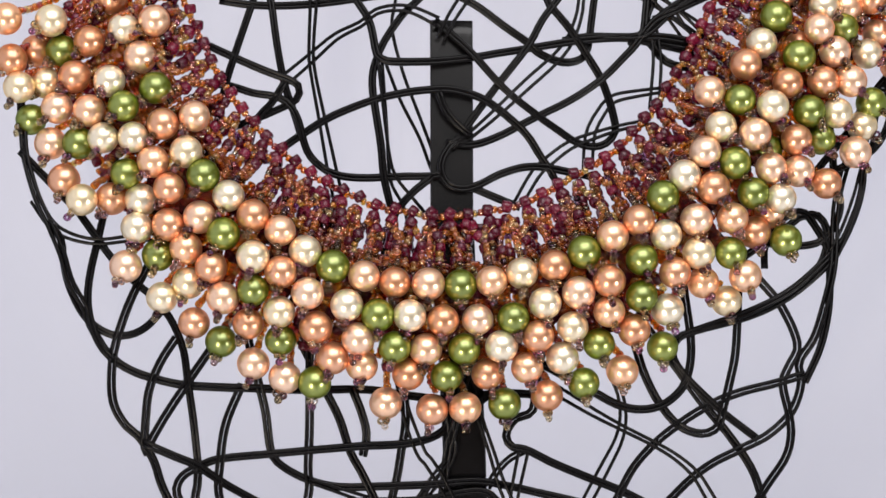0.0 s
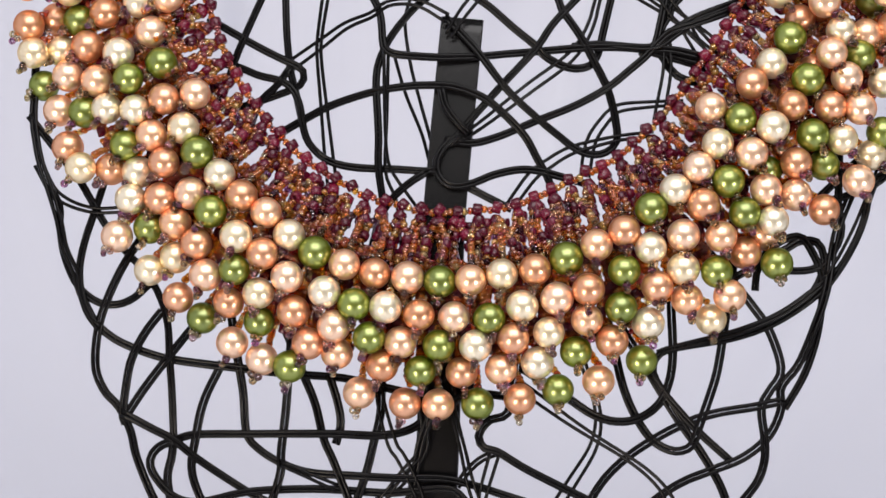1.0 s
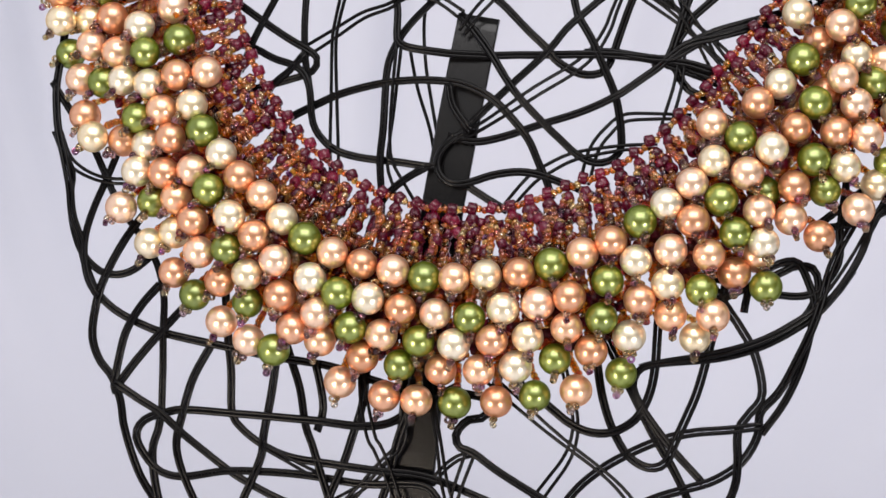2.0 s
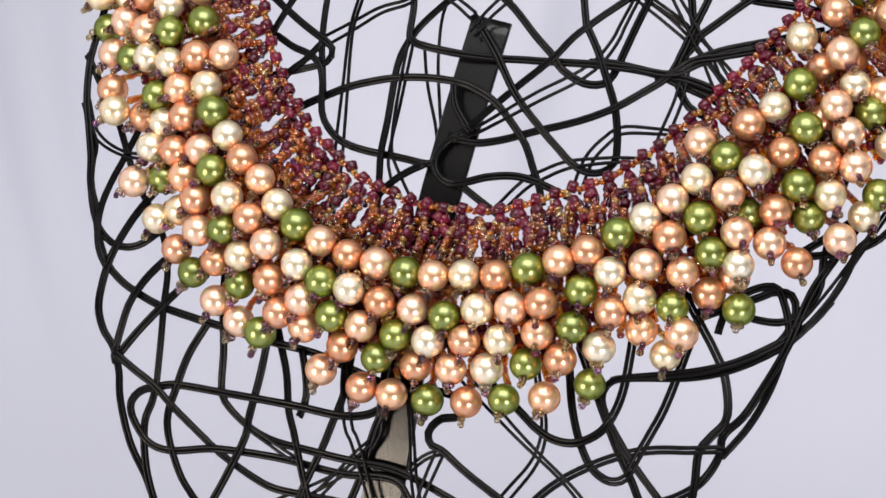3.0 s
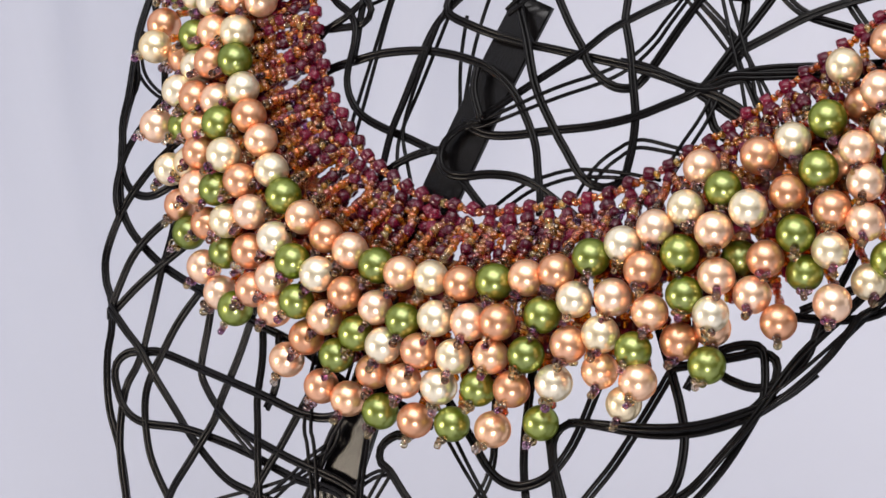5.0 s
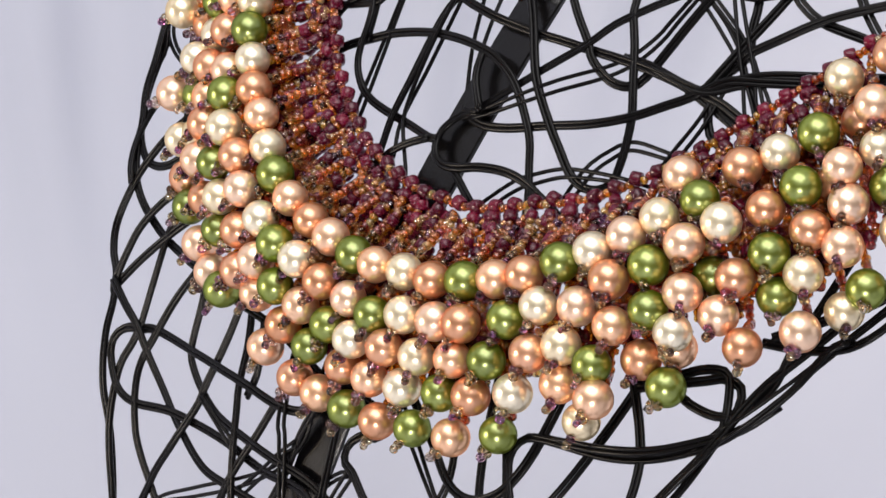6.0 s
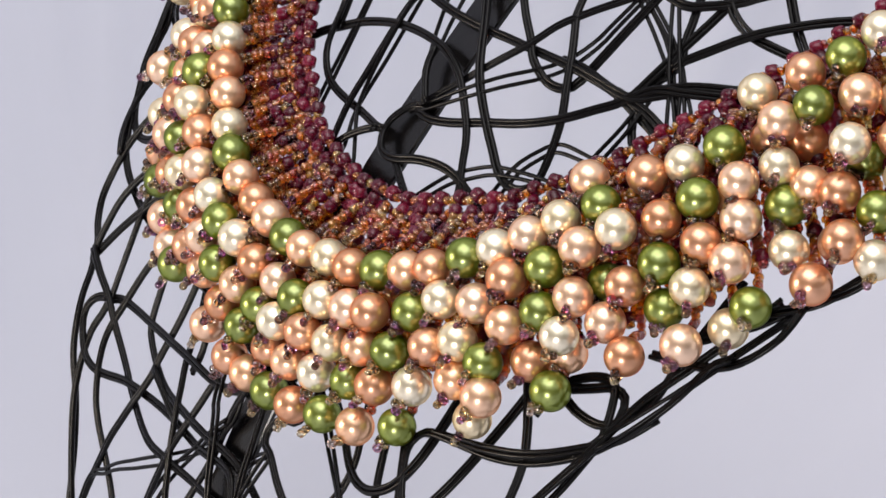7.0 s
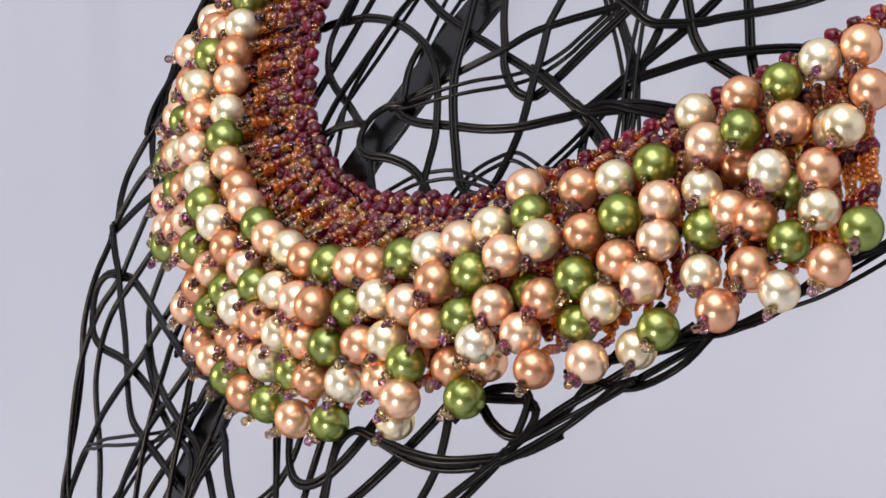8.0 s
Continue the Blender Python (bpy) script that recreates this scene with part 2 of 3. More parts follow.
strap()
wire("T", (-59.2, 251.1), (-52, 250.9), (-44.8, 251.3), (-35.5, 252.4), (-24.6, 254.1), (-10.8, 256.3), (6.6, 261.2))
wire("T", (-37.9, 282.1), (-45.9, 266), (-50.3, 252.7), (-50.9, 250.9), (-55.4, 239.5), (-57.2, 234.6), (-58.9, 228.6))
wire("T", (-50.6, 282.7), (-50.2, 266.4), (-46.2, 253), (-45.7, 251.3), (-44, 242.4), (-42.4, 236.1), (-41.5, 233.6), (-39.4, 229), (-37.6, 224.4))
wire("T", (-66.1, 233.9), (-57.5, 234.2), (-50.3, 233), (-44.6, 232.6), (-40.9, 231.2), (-38.5, 228), (-37.3, 224.4), (-36, 221.5), (-33.5, 219.2), (-29.2, 217.3), (-22.8, 216.8), (-12.1, 217.4), (-4.1, 217.6), (-1.4, 218.1))
wire("T", (-65.6, 243), (-64.1, 242.4), (-58.3, 240.7), (-49.6, 238.3), (-44.2, 237), (-41, 236.3), (-38.9, 235.5), (-38.2, 234.1), (-39, 232.4), (-41.2, 231.1), (-44.8, 229.6), (-48, 228.3), (-55.9, 225.4))
wire("S", (-42.4, 236.2), (-35.3, 241.5), (-29, 246.1), (-22.4, 249), (-18.9, 251.4), (-13.8, 252.4), (-8.8, 251.9), (-2.6, 249.7))
wire("T", (-41.9, 235.9), (-45.3, 231.3), (-49.5, 227.1), (-51.6, 219.9))
wire("S", (-29.7, 284.6), (-34, 267.8), (-34.8, 253.8), (-35.4, 243), (-34.9, 238.3), (-32.3, 228.1), (-29.9, 218.8), (-28.3, 212.9), (-26.9, 206.3), (-25.6, 199.6), (-22.9, 185.9))
wire("T", (-37.9, 279.3), (-32.8, 265.4), (-24.2, 254.4), (-20.3, 249.4), (-18.4, 242.6), (-16.6, 241.8), (-14.4, 241.3), (-5, 241.5), (1.2, 242), (7.8, 242.7), (16, 243.7), (32.4, 244.9), (46, 244.9), (53.7, 243.6), (61.3, 242), (68.2, 240.1))
wire("T", (18.7, 274.7), (4.1, 263.4), (-7, 254.9), (-11.7, 251.3), (-16.6, 245.5), (-19.1, 240.2), (-19.5, 236.2), (-18.7, 231.5), (-17.2, 224.1), (-16.3, 217.1), (-14.2, 209.8), (-12.8, 203.1), (-12.1, 195.7), (-10.8, 181.8))
wire("O", (-5.5, 286.5), (-11.1, 269.8), (-13.3, 256), (-14.3, 249.6), (-11.4, 240.3), (-7.5, 232.1), (-4, 224.8), (-0.3, 216), (2, 209.9), (3.8, 203.7), (5.1, 196.2), (7.5, 182.4), lift=-6)
wire("O", (-16.5, 242.9), (-12.1, 234.4), (-6.7, 226.2), (-3.7, 219.9), (0.4, 212.3), (2.7, 205), (3.9, 197.5), (6.1, 183.7), lift=-6)
wire("O", (-18.1, 241.8), (-16.5, 231), (-14.9, 221.8), (-13.1, 217.2), (-8.4, 212.5), (-5.1, 209.1), (-2.6, 203.3), (-1.3, 196), (1.2, 182.2))
wire("O", (-17, 241.2), (-15.7, 228.2), (-14.7, 217.1), (-12, 212.4), (-10.8, 210.2), (-9, 203.2), (-7.4, 195.9), (-4.4, 182.2))
wire("T", (-46.9, 219.1), (-44.4, 220.4), (-42.3, 222.3), (-37.2, 225.5), (-30.1, 229.4), (-20.2, 233), (-11.6, 234.9), (-4.2, 235.7), (1.2, 235.7), (7.1, 234.5), (11.5, 232.7), (17.2, 229.1), (21.1, 226), (24.5, 221.8), (27.2, 218.6), (29.7, 214.7))
wire("T", (-3.5, 217.6), (-8.4, 214.3), (-12.6, 210.2), (-14.9, 205.5), (-16.5, 198.1), (-19.5, 184.4))
wire("S", (18.9, 279.3), (13.4, 265.7), (4.5, 254.9), (1.1, 250.8), (-1.8, 246.2))
wire("T", (-25.5, 269.8), (-9.3, 260.9), (3.3, 254.9), (8.1, 252.6), (14.9, 248.5), (21, 245.1), (24, 242.9), (30.1, 241), (34.8, 241.3), (37.1, 243.3), (38.3, 249.6), (39, 253.7), (41.4, 267.5), (40.2, 284.1))
wire("T", (46.2, 276.4), (39.6, 263.9), (29.5, 254.2), (24.8, 249.7), (21, 244.5), (13.3, 236.9), (6.4, 229.6), (1.3, 223.6))
wire("T", (8.6, 281.7), (18.9, 266.6), (25.7, 254.4), (26.7, 252.6), (31.7, 247.7), (36.3, 242.2), (40.2, 237.3), (42.5, 233), (43.9, 229.3), (44.4, 226.3), (42.4, 224.1), (38.7, 223.3), (34, 224.4), (28.6, 227.3), (24, 229.9), (14.9, 235.7), (6.5, 243.1), (1.1, 247.2), (-1.5, 249), (-3.3, 250.2))
wire("S", (2.8, 224.5), (6.6, 226.7), (13.3, 231.3), (21, 236.8), (28.6, 241.9), (32.6, 245.8), (34.9, 250.4), (35.6, 253.9), (38.3, 267.6), (37.6, 284.2))
wire("T", (5.7, 226.3), (1.3, 224.5), (-1.5, 220.3), (-0.4, 216.5), (3.6, 214.9), (8.3, 215.8), (13.4, 217.9), (19.5, 219.4), (24.8, 219.5), (30.9, 218.5), (37.8, 217.1), (44.4, 214.8))
wire("T", (-0.2, 224.8), (6.6, 224.4), (13.4, 226.1), (22.5, 229.6), (32.5, 233.1), (40.2, 236.7), (45.7, 240.4), (51.1, 244.7), (52.4, 249.3), (52.9, 252.7), (54.9, 266.6), (53.5, 283.2))
wire("T", (50.3, 243.9), (55.1, 247.9), (61.5, 249.5), (68.5, 251.2), (82.1, 254.5), (92.2, 260.6))
wire("S", (30.6, 273.7), (44.7, 261.7), (55.2, 252.5), (58.4, 249.7), (62.2, 245.7), (65.9, 241.9))
wire("S", (54.1, 248.7), (54.6, 246.8), (55.4, 240.4), (54.9, 234.6), (54.4, 229.9))
wire("T", (55.2, 241.8), (59, 239), (65.8, 237.2))
wire("S", (60.4, 233.8), (51.8, 233.6), (44, 232.9), (40.9, 230.6), (37.8, 226), (37, 218.6))
wire("S", (53.5, 227.5), (46.3, 226.9), (39.4, 225.7), (32.5, 223.9), (27.2, 221), (23.3, 218.1), (18.5, 211.6))
wire("T", (6.5, 215.3), (13.5, 212.8), (19.1, 210.9))
wire("T", (-2.5, 235.7), (-0.2, 231), (5.7, 226.3))
wire("T", (-111.9, 236), (-110, 222.1), (-109.3, 217.1), (-108, 213.2), (-105.8, 208.2), (-102.4, 202.8), (-99.1, 196.9), (-96.8, 191.2), (-93, 185.9), (-91.5, 182.4), (-87, 176.4), (-81.2, 172.8), (-73.8, 170.7), (-66.5, 169.6), (-56.3, 169.4), (-49.7, 169.5), (-35.9, 169.6), (-20.6, 170.2), (-9.6, 169.2), (4.3, 167.9))
wire("T", (-102.9, 203.7), (-99.4, 199.8), (-98.8, 195.8), (-96.9, 190), (-92.7, 183.9), (-87.1, 180.6), (-82, 180.2), (-77.2, 182), (-72.3, 186.4), (-61.9, 195.8))
wire("T", (-84.8, 220), (-88.3, 206.5), (-90, 200), (-91.7, 193.6), (-92.3, 187.7), (-91.2, 182.4), (-88.8, 177.9), (-85.6, 174.9))
wire("S", (-106.7, 208.2), (-100.7, 202.1), (-91.1, 199.7), (-80.2, 200.8), (-66.3, 202.2))
wire("T", (-51.6, 189.3), (-60.1, 178.2), (-66.5, 169.9), (-72.2, 162.2), (-76.2, 155.9))
wire("T", (-52.1, 185.1), (-48.2, 171.7), (-46, 164.1), (-44.4, 155), (-41.4, 151.6), (-34.8, 148.6), (-26.7, 147.2), (-15, 147.9), (-3.3, 148.7), (9.9, 149.7), (26.1, 147.4), (37.8, 145.5), (49.6, 143.2), (63.3, 140.5), (73.6, 135))
wire("T", (-23.9, 170.7), (-21.2, 164.9), (-19.8, 159.7), (-20.7, 154.7))
wire("T", (6.4, 177.3), (3, 163.7), (1.2, 156.5), (0.4, 148.4), (-0.3, 144.3), (-2.7, 130.5), (-1.5, 113.9))
wire("S", (-34.3, 148.6), (-26.7, 146.4), (-19.3, 144.3))
wire("S", (3.9, 178.2), (9.2, 165.2), (12.6, 156.8), (15, 150.3), (17.6, 145), (23.8, 132.4), (26.4, 117.1))
wire("S", (-18.4, 118), (-14.2, 132.5), (-6.4, 144.1), (-2.2, 150.4), (1.3, 154.5))
wire("T", (26.3, 186.3), (24, 172.5), (23, 166.4), (18.6, 164.5), (16.3, 161.1), (17.7, 158.3), (21.7, 157.6), (28.8, 154.7), (37.7, 151.7), (46.6, 148.9), (52.5, 146.6), (65.5, 141.5), (75.1, 133.6))
wire("S", (21.1, 158.3), (19.4, 150.4), (18.5, 145.1), (16.2, 131.3), (10.3, 114.7))
wire("S", (11.7, 148.2), (14.2, 152.2), (17.4, 155.4), (21.1, 157.3))
wire("T", (9.4, 169.7), (13.8, 170.1), (19.7, 170.3), (27, 169.8))
wire("S", (18.8, 176.3), (31.4, 170.1), (38.9, 166.4), (46.3, 163.2), (55.1, 159.7), (61.1, 156.8), (65.8, 153.4), (70.2, 147.8), (78.8, 136.8), (84, 123))
wire("S", (36.7, 188.3), (43.1, 175.8), (45.9, 170.3), (46.7, 165.3), (45.6, 160.3), (42, 153.8), (37.5, 145.9), (30.6, 133.7), (20.1, 118.8))
wire("T", (43.7, 195.5), (49, 182.6), (52, 175.3), (55.8, 169.2), (61, 164.2), (66.9, 162.5), (71.3, 164.2), (72.7, 168.5), (74.5, 174.4), (76, 180.9), (77, 194.2), (78, 208.2))
wire("T", (25.2, 177.1), (38, 171.4), (44.7, 168.4), (50.6, 167.3), (56.5, 168.3), (61.6, 171.8), (63.8, 176.6), (64.1, 182.6), (62.6, 192), (60.4, 205.8))
wire("T", (27.5, 119.1), (38, 134), (44.9, 146.2), (49.4, 154.1), (55.1, 160), (62.4, 165.1), (69.8, 169), (77.1, 171.6), (85.9, 173.7), (94, 176))
wire("T", (60.1, 182.6), (64.1, 184), (79.7, 188.2), (90.1, 192.3), (98.6, 197.7), (104.8, 202.6), (108.6, 208.3))
wire("T", (49.6, 188.1), (59.1, 177.8), (66.8, 169.5), (74.2, 162.6), (80.1, 155.8), (83.3, 148.9), (89.2, 136.2), (91.6, 120.7))
wire("T", (69.3, 205.1), (80.3, 196.4), (83.2, 194.1), (88.5, 189.1), (92.2, 181.9), (89.7, 177.3), (88.1, 173.8), (89.6, 168.1), (90.2, 163.6), (88.8, 158.8), (84.4, 153.1), (81.3, 148.7), (73.2, 137.3), (61.7, 123))
wire("T", (112.4, 230.4), (106.7, 217.6), (104.3, 212.2), (102.9, 207.4), (101.9, 197.6), (99.2, 189.4), (96.4, 183.2), (92.6, 178.5), (93, 174), (90.3, 168.2), (84.4, 163.2), (77.1, 159.7), (69.9, 156.3), (64.1, 152.3), (58.3, 146.9), (48.1, 137.4), (34.3, 125))
wire("S", (116.5, 230), (111.2, 217), (108.6, 210.6), (105.3, 204.2), (102.1, 199.8))
wire("T", (77.8, 199), (90.3, 205.3), (94.1, 207.2), (98.6, 207.2), (100.8, 204.1), (99.9, 199.8), (96.7, 195.4))
wire("T", (11.3, 266.7), (28.7, 262.8), (42.7, 261.8), (46.7, 261.5), (49.6, 261.9), (56.9, 265.1), (60.1, 267.4), (71.5, 275.6), (79.3, 286.5))
wire("T", (26.2, 282), (41.9, 272.3), (54.1, 265.5), (58.2, 263.2), (64.3, 261.5), (74.5, 261.1), (80, 260.6), (86.2, 259.8))
wire("T", (38.2, 287.6), (53.2, 276.9), (64.8, 269), (69.5, 265.8), (74.2, 263.1), (80, 260.3), (86.6, 257.9), (99.8, 253.1))
wire("T", (118, 231.6), (118.3, 230.2), (118.8, 226.2), (116.3, 221.8), (112.3, 218.9), (105.1, 216.4), (96.1, 214.4))
wire("T", (114, 220.5), (111.3, 218.2), (110.1, 212), (107.6, 206.5), (103, 200.2), (97.4, 195.7), (88.9, 190.8), (79.1, 187.2), (65.1, 184.1), (60.5, 182.3), (59.4, 178.9), (62.1, 175.2), (66.7, 171.4), (73.3, 166.8), (81.7, 162.1))
wire("T", (101.9, 229.9), (103.1, 215.9), (103.2, 214.7), (104.6, 209.5), (102.4, 205), (98.2, 202.1), (91.9, 201.3), (86.5, 201.7), (72.5, 202.7))
wire("T", (83.6, 196.8), (83.6, 200.3), (84.6, 203), (85.1, 204.1), (89.3, 206.9), (93.8, 208), (96.8, 206), (100.7, 200.7), (101.1, 195.1), (100.4, 188.5), (98.1, 181.5), (94, 174.5))
wire("T", (54.7, 251.3), (55.2, 253.1), (59.1, 256.6), (64.6, 261.3), (70.3, 264.7), (76.8, 267.9), (82.2, 269.8), (88.1, 271.2))
wire("S", (8.6, 273.5), (25.1, 265.5), (38.1, 260.3), (47.6, 256.5), (54.9, 252.7), (58.4, 250.4), (64.5, 246.7), (69.4, 243.6), (73.8, 240.9), (85.7, 233.6))
wire("T", (33.8, 292.3), (42.9, 276.6), (48.5, 263.8), (49.2, 262.2), (50.5, 260.1), (52.1, 256.9), (54.9, 252.7), (53.1, 248.8), (53, 244.8), (56.2, 241))
wire("T", (48.3, 243.3), (54.1, 247.3), (61, 250.5), (70.9, 253.2), (84.4, 256.9))
wire("T", (46.9, 245.2), (53.1, 244.7), (57.7, 244.2), (64.3, 242.8))
wire("S", (8.8, 272.5), (25.3, 264.4), (38.3, 259.2), (46.5, 255.9), (55, 252), (62.3, 247.3), (69.8, 241.3), (74.8, 237), (85.4, 227.9))
wire("T", (64.9, 251.9), (57.6, 248), (50.9, 245), (37.1, 245.7), (30.3, 245.3))
wire("T", (50.9, 245), (62, 242.4), (66.5, 241.2))
wire("T", (97.9, 215.6), (108.8, 224.3), (111.8, 226.7), (115.9, 231.1), (123.4, 237.1), (124.7, 244.2), (126.3, 248), (128.9, 252.4), (130.9, 257.2))
wire("S", (113, 228.3), (119.4, 233), (123, 239.4), (126.4, 243.8), (129, 249.3), (130.7, 254.1))
wire("T", (-77.3, 156.6), (-69.2, 153.6), (-63.3, 151.4), (-55.4, 146.8), (-44, 141.3), (-37.3, 139), (-25.1, 136.4), (-16, 136.8), (-6.5, 137.8), (7.4, 139.3), (24.8, 143.5))
wire("T", (-68.9, 208.5), (-76, 196.5), (-81.1, 187.9), (-84.6, 179.4), (-85.8, 173.3), (-85.4, 166), (-82.4, 161), (-78.3, 157.7), (-74.6, 152.4), (-72.3, 146.5), (-66.5, 136.5), (-60.3, 128.9), (-54.4, 118.9), (-47.3, 106.8), (-36.7, 92))
wire("T", (-69.3, 180), (-73.2, 174.7), (-76.1, 168.5), (-76.9, 162.2), (-77.1, 155.9), (-76.2, 154))
wire("T", (-110.6, 217.4), (-99.4, 209), (-95.7, 206.2), (-91.9, 202.3), (-85.9, 196.1), (-80, 191.5), (-74.9, 188.1), (-70.4, 183.4), (-67.4, 177.3), (-66.1, 169.9), (-64.7, 162.3), (-63.3, 152), (-63, 149.4))
wire("T", (-63.3, 151.8), (-63.3, 147.4), (-63.8, 141.6), (-60.1, 130.7), (-53.4, 119.3), (-46.3, 107.2), (-35.7, 92.4))
wire("T", (-64, 150.5), (-60.4, 152.3), (-56.1, 153.2), (-44.4, 154.5), (-32.7, 155.9), (-21, 157.2), (-9.4, 158.1), (-2.1, 160.1), (3, 163.7), (14.4, 171.8))
wire("T", (-52.2, 170.3), (-56.2, 161.2), (-57.5, 152.7), (-57.5, 143.7), (-51.6, 133.7), (-46.9, 128.7), (-41, 124), (-30, 115.3), (-15.6, 103.8))
wire("T", (-63, 151.3), (-67, 149.3), (-68.8, 146.2), (-67.3, 142.7), (-61.7, 138.1), (-54.8, 137.4), (-43.7, 140.6), (-34.1, 142.2), (-22.2, 143.6), (-5.9, 144.7), (9.3, 147.6), (15, 144.7), (19.4, 139.2), (28.1, 128.3), (33.4, 114.5))
wire("T", (-34.9, 182.4), (-34.7, 168.4), (-34.6, 160.6), (-34.8, 151.3), (-34.5, 145.7), (-37.2, 135.8), (-40, 128.1), (-41, 124), (-44.3, 110.4), (-44.1, 94))
wire("T", (-38.4, 182.4), (-31.2, 170.4), (-27, 163.4), (-23.9, 155.6), (-20.9, 150.9), (-16.4, 143), (-12.2, 135.5), (-5.4, 123.3), (5, 108.3))
wire("T", (-11, 183.9), (-10.2, 169.9), (-9.8, 162.7), (-10.8, 156.1), (-12, 148.8), (-14.7, 138.9), (-15.5, 134.2), (-17.8, 120.4), (-16.7, 103.8))
wire("S", (-14.9, 182.6), (-10.8, 169.2), (-9.2, 164), (-5.7, 156.2), (-3.6, 154), (-0.2, 149.3), (4.2, 142.2), (11.6, 130.3), (15.4, 115.6))
wire("S", (0.7, 175.6), (1.9, 161.7), (2.4, 155.8), (-2.6, 147.6), (-12.5, 139), (-24.7, 130.5), (-36.2, 122.5), (-44.2, 111.7))


# ---- necklace ----
necklace = tagged(new("necklace"), "beaded collar necklace of cream, peach, copper and olive pearls", "necklace")
necklace.location = skin(0, 209, 3)[0]
HOME = necklace.location.copy()

# stations (x, z) of the neckline on the chest, millimetres
NECKLINE = [(-85, 286), (-76.7, 264.8), (-67, 247.9), (-63.4, 242.2), (-59.3, 236), (-53.9, 229.8), (-45, 222.7), (-34.9, 216.6), (-22.7, 211.9), (-13.2, 209.8), (-3.4, 208.9), (3, 208.9), (9.6, 209.8), (16.6, 210.8), (23.3, 213), (38.6, 219.6), (44.9, 222.5), (54.2, 229.9), (59.2, 235.4), (64.4, 241.8), (68.4, 247), (79.4, 263), (89.5, 282.9)]

line, run = spline(NECKLINE, 1)
for _ in range(30):
    line[1:-1] = 0.25 * line[:-2] + 0.5 * line[1:-1] + 0.25 * line[2:]
run = np.r_[0, np.cumsum(np.linalg.norm(np.diff(line, axis=0), axis=1))]
MIDDLE = run[np.argmin(line[:, 1])]
tangent = np.gradient(line, axis=0)
tangent /= np.linalg.norm(tangent, axis=1)[:, None]
for _ in range(60):
    tangent[1:-1] = 0.25 * tangent[:-2] + 0.5 * tangent[1:-1] + 0.25 * tangent[2:]
tangent /= np.linalg.norm(tangent, axis=1)[:, None]


def collar(s, d, lift):
    """The place s along the neckline from its middle, d out from it and lift above the chest, with the chest's normal."""
    a = s + MIDDLE
    x, z = np.interp(a, run, line[:, 0]), np.interp(a, run, line[:, 1])
    tx, tz = np.interp(a, run, tangent[:, 0]), np.interp(a, run, tangent[:, 1])
    return skin(x + tz * d, z - tx * d, lift)


def bead_ring(prof, sides=11):
    """Verts and faces of a seed bead of radius 1 about z, with its hole."""
    verts = [(r * math.cos(2 * math.pi * k / sides), r * math.sin(2 * math.pi * k / sides), z) for r, z in prof for k in range(sides)]
    faces = []
    for j in range(6):
        for k in range(sides):
            n, i = (k + 1) % sides, (j + 1) % 6
            faces.append((j * sides + k, j * sides + n, i * sides + n, i * sides + k))
    return [Vector(v) for v in verts], faces


RING, RING_FACES = bead_ring([(0.40, -0.60), (0.76, -0.68), (1.0, -0.30), (1.0, 0.30), (0.76, 0.68), (0.40, 0.60)])
SQUARE = bead_ring([(0.40, -0.72), (0.86, -0.76), (1.0, -0.52), (1.0, 0.52), (0.86, 0.76), (0.40, 0.72)])[0]  # the wine beads: short, square-cut tubes


def add_bead(verts, faces, where, along, radius, rnd, ring=RING):
    q = along.to_track_quat("Z", "Y") if along.length > 0 else Vector((0, 0, 1)).to_track_quat("Z", "Y")
    spin = rnd.uniform(0, 6.28)
    m = Matrix.Translation(where) @ q.to_matrix().to_4x4() @ Matrix.Rotation(spin, 4, "Z") @ Matrix.Rotation(rnd.uniform(-0.15, 0.15), 4, "X") @ Matrix.Scale(radius * rnd.uniform(0.92, 1.08), 4)
    base = len(verts)
    verts += [m @ v for v in ring]
    faces += [tuple(base + i for i in f) for f in RING_FACES]


def pearl_mesh(name, mat):
    bm = bmesh.new()
    bmesh.ops.create_uvsphere(bm, u_segments=28, v_segments=18, radius=0.00416)
    for v in bm.verts:
        r = math.hypot(v.co.x, v.co.y)
        v.co.z *= 0.985 if r > 0.0005 else 0.965
    for f in bm.faces:
        f.smooth = True
    me = bpy.data.meshes.new(name)
    bm.to_mesh(me)
    bm.free()
    me.materials.append(mat)
    return me


PEARL_MESH = {k: pearl_mesh("pearl", m) for k, m in PEARL.items()}
PEARL_LABEL = {"c": "glossy cream pearl", "p": "glossy peach pearl", "b": "glossy copper pearl", "g": "glossy olive green pearl"}


def tip_mesh(seed):
    """Three small beads that close the end of a drop, below a pearl that hangs along -z."""
    rnd = random.Random(seed)
    verts, faces = [], []
    for x, z in ((-0.00085, -0.0046), (0.00085, -0.0046), (0.0, -0.0060)):
        add_bead(verts, faces, Vector((x + rnd.uniform(-2e-4, 2e-4), rnd.uniform(-3e-4, 3e-4), z)), Vector((rnd.uniform(-1, 1), rnd.uniform(-1, 1), rnd.uniform(-0.4, 0.4))), 0.00100, rnd)
    return mesh_of("tip", verts, faces, SMOKE)


TIPS = [tip_mesh(k) for k in range(12)]


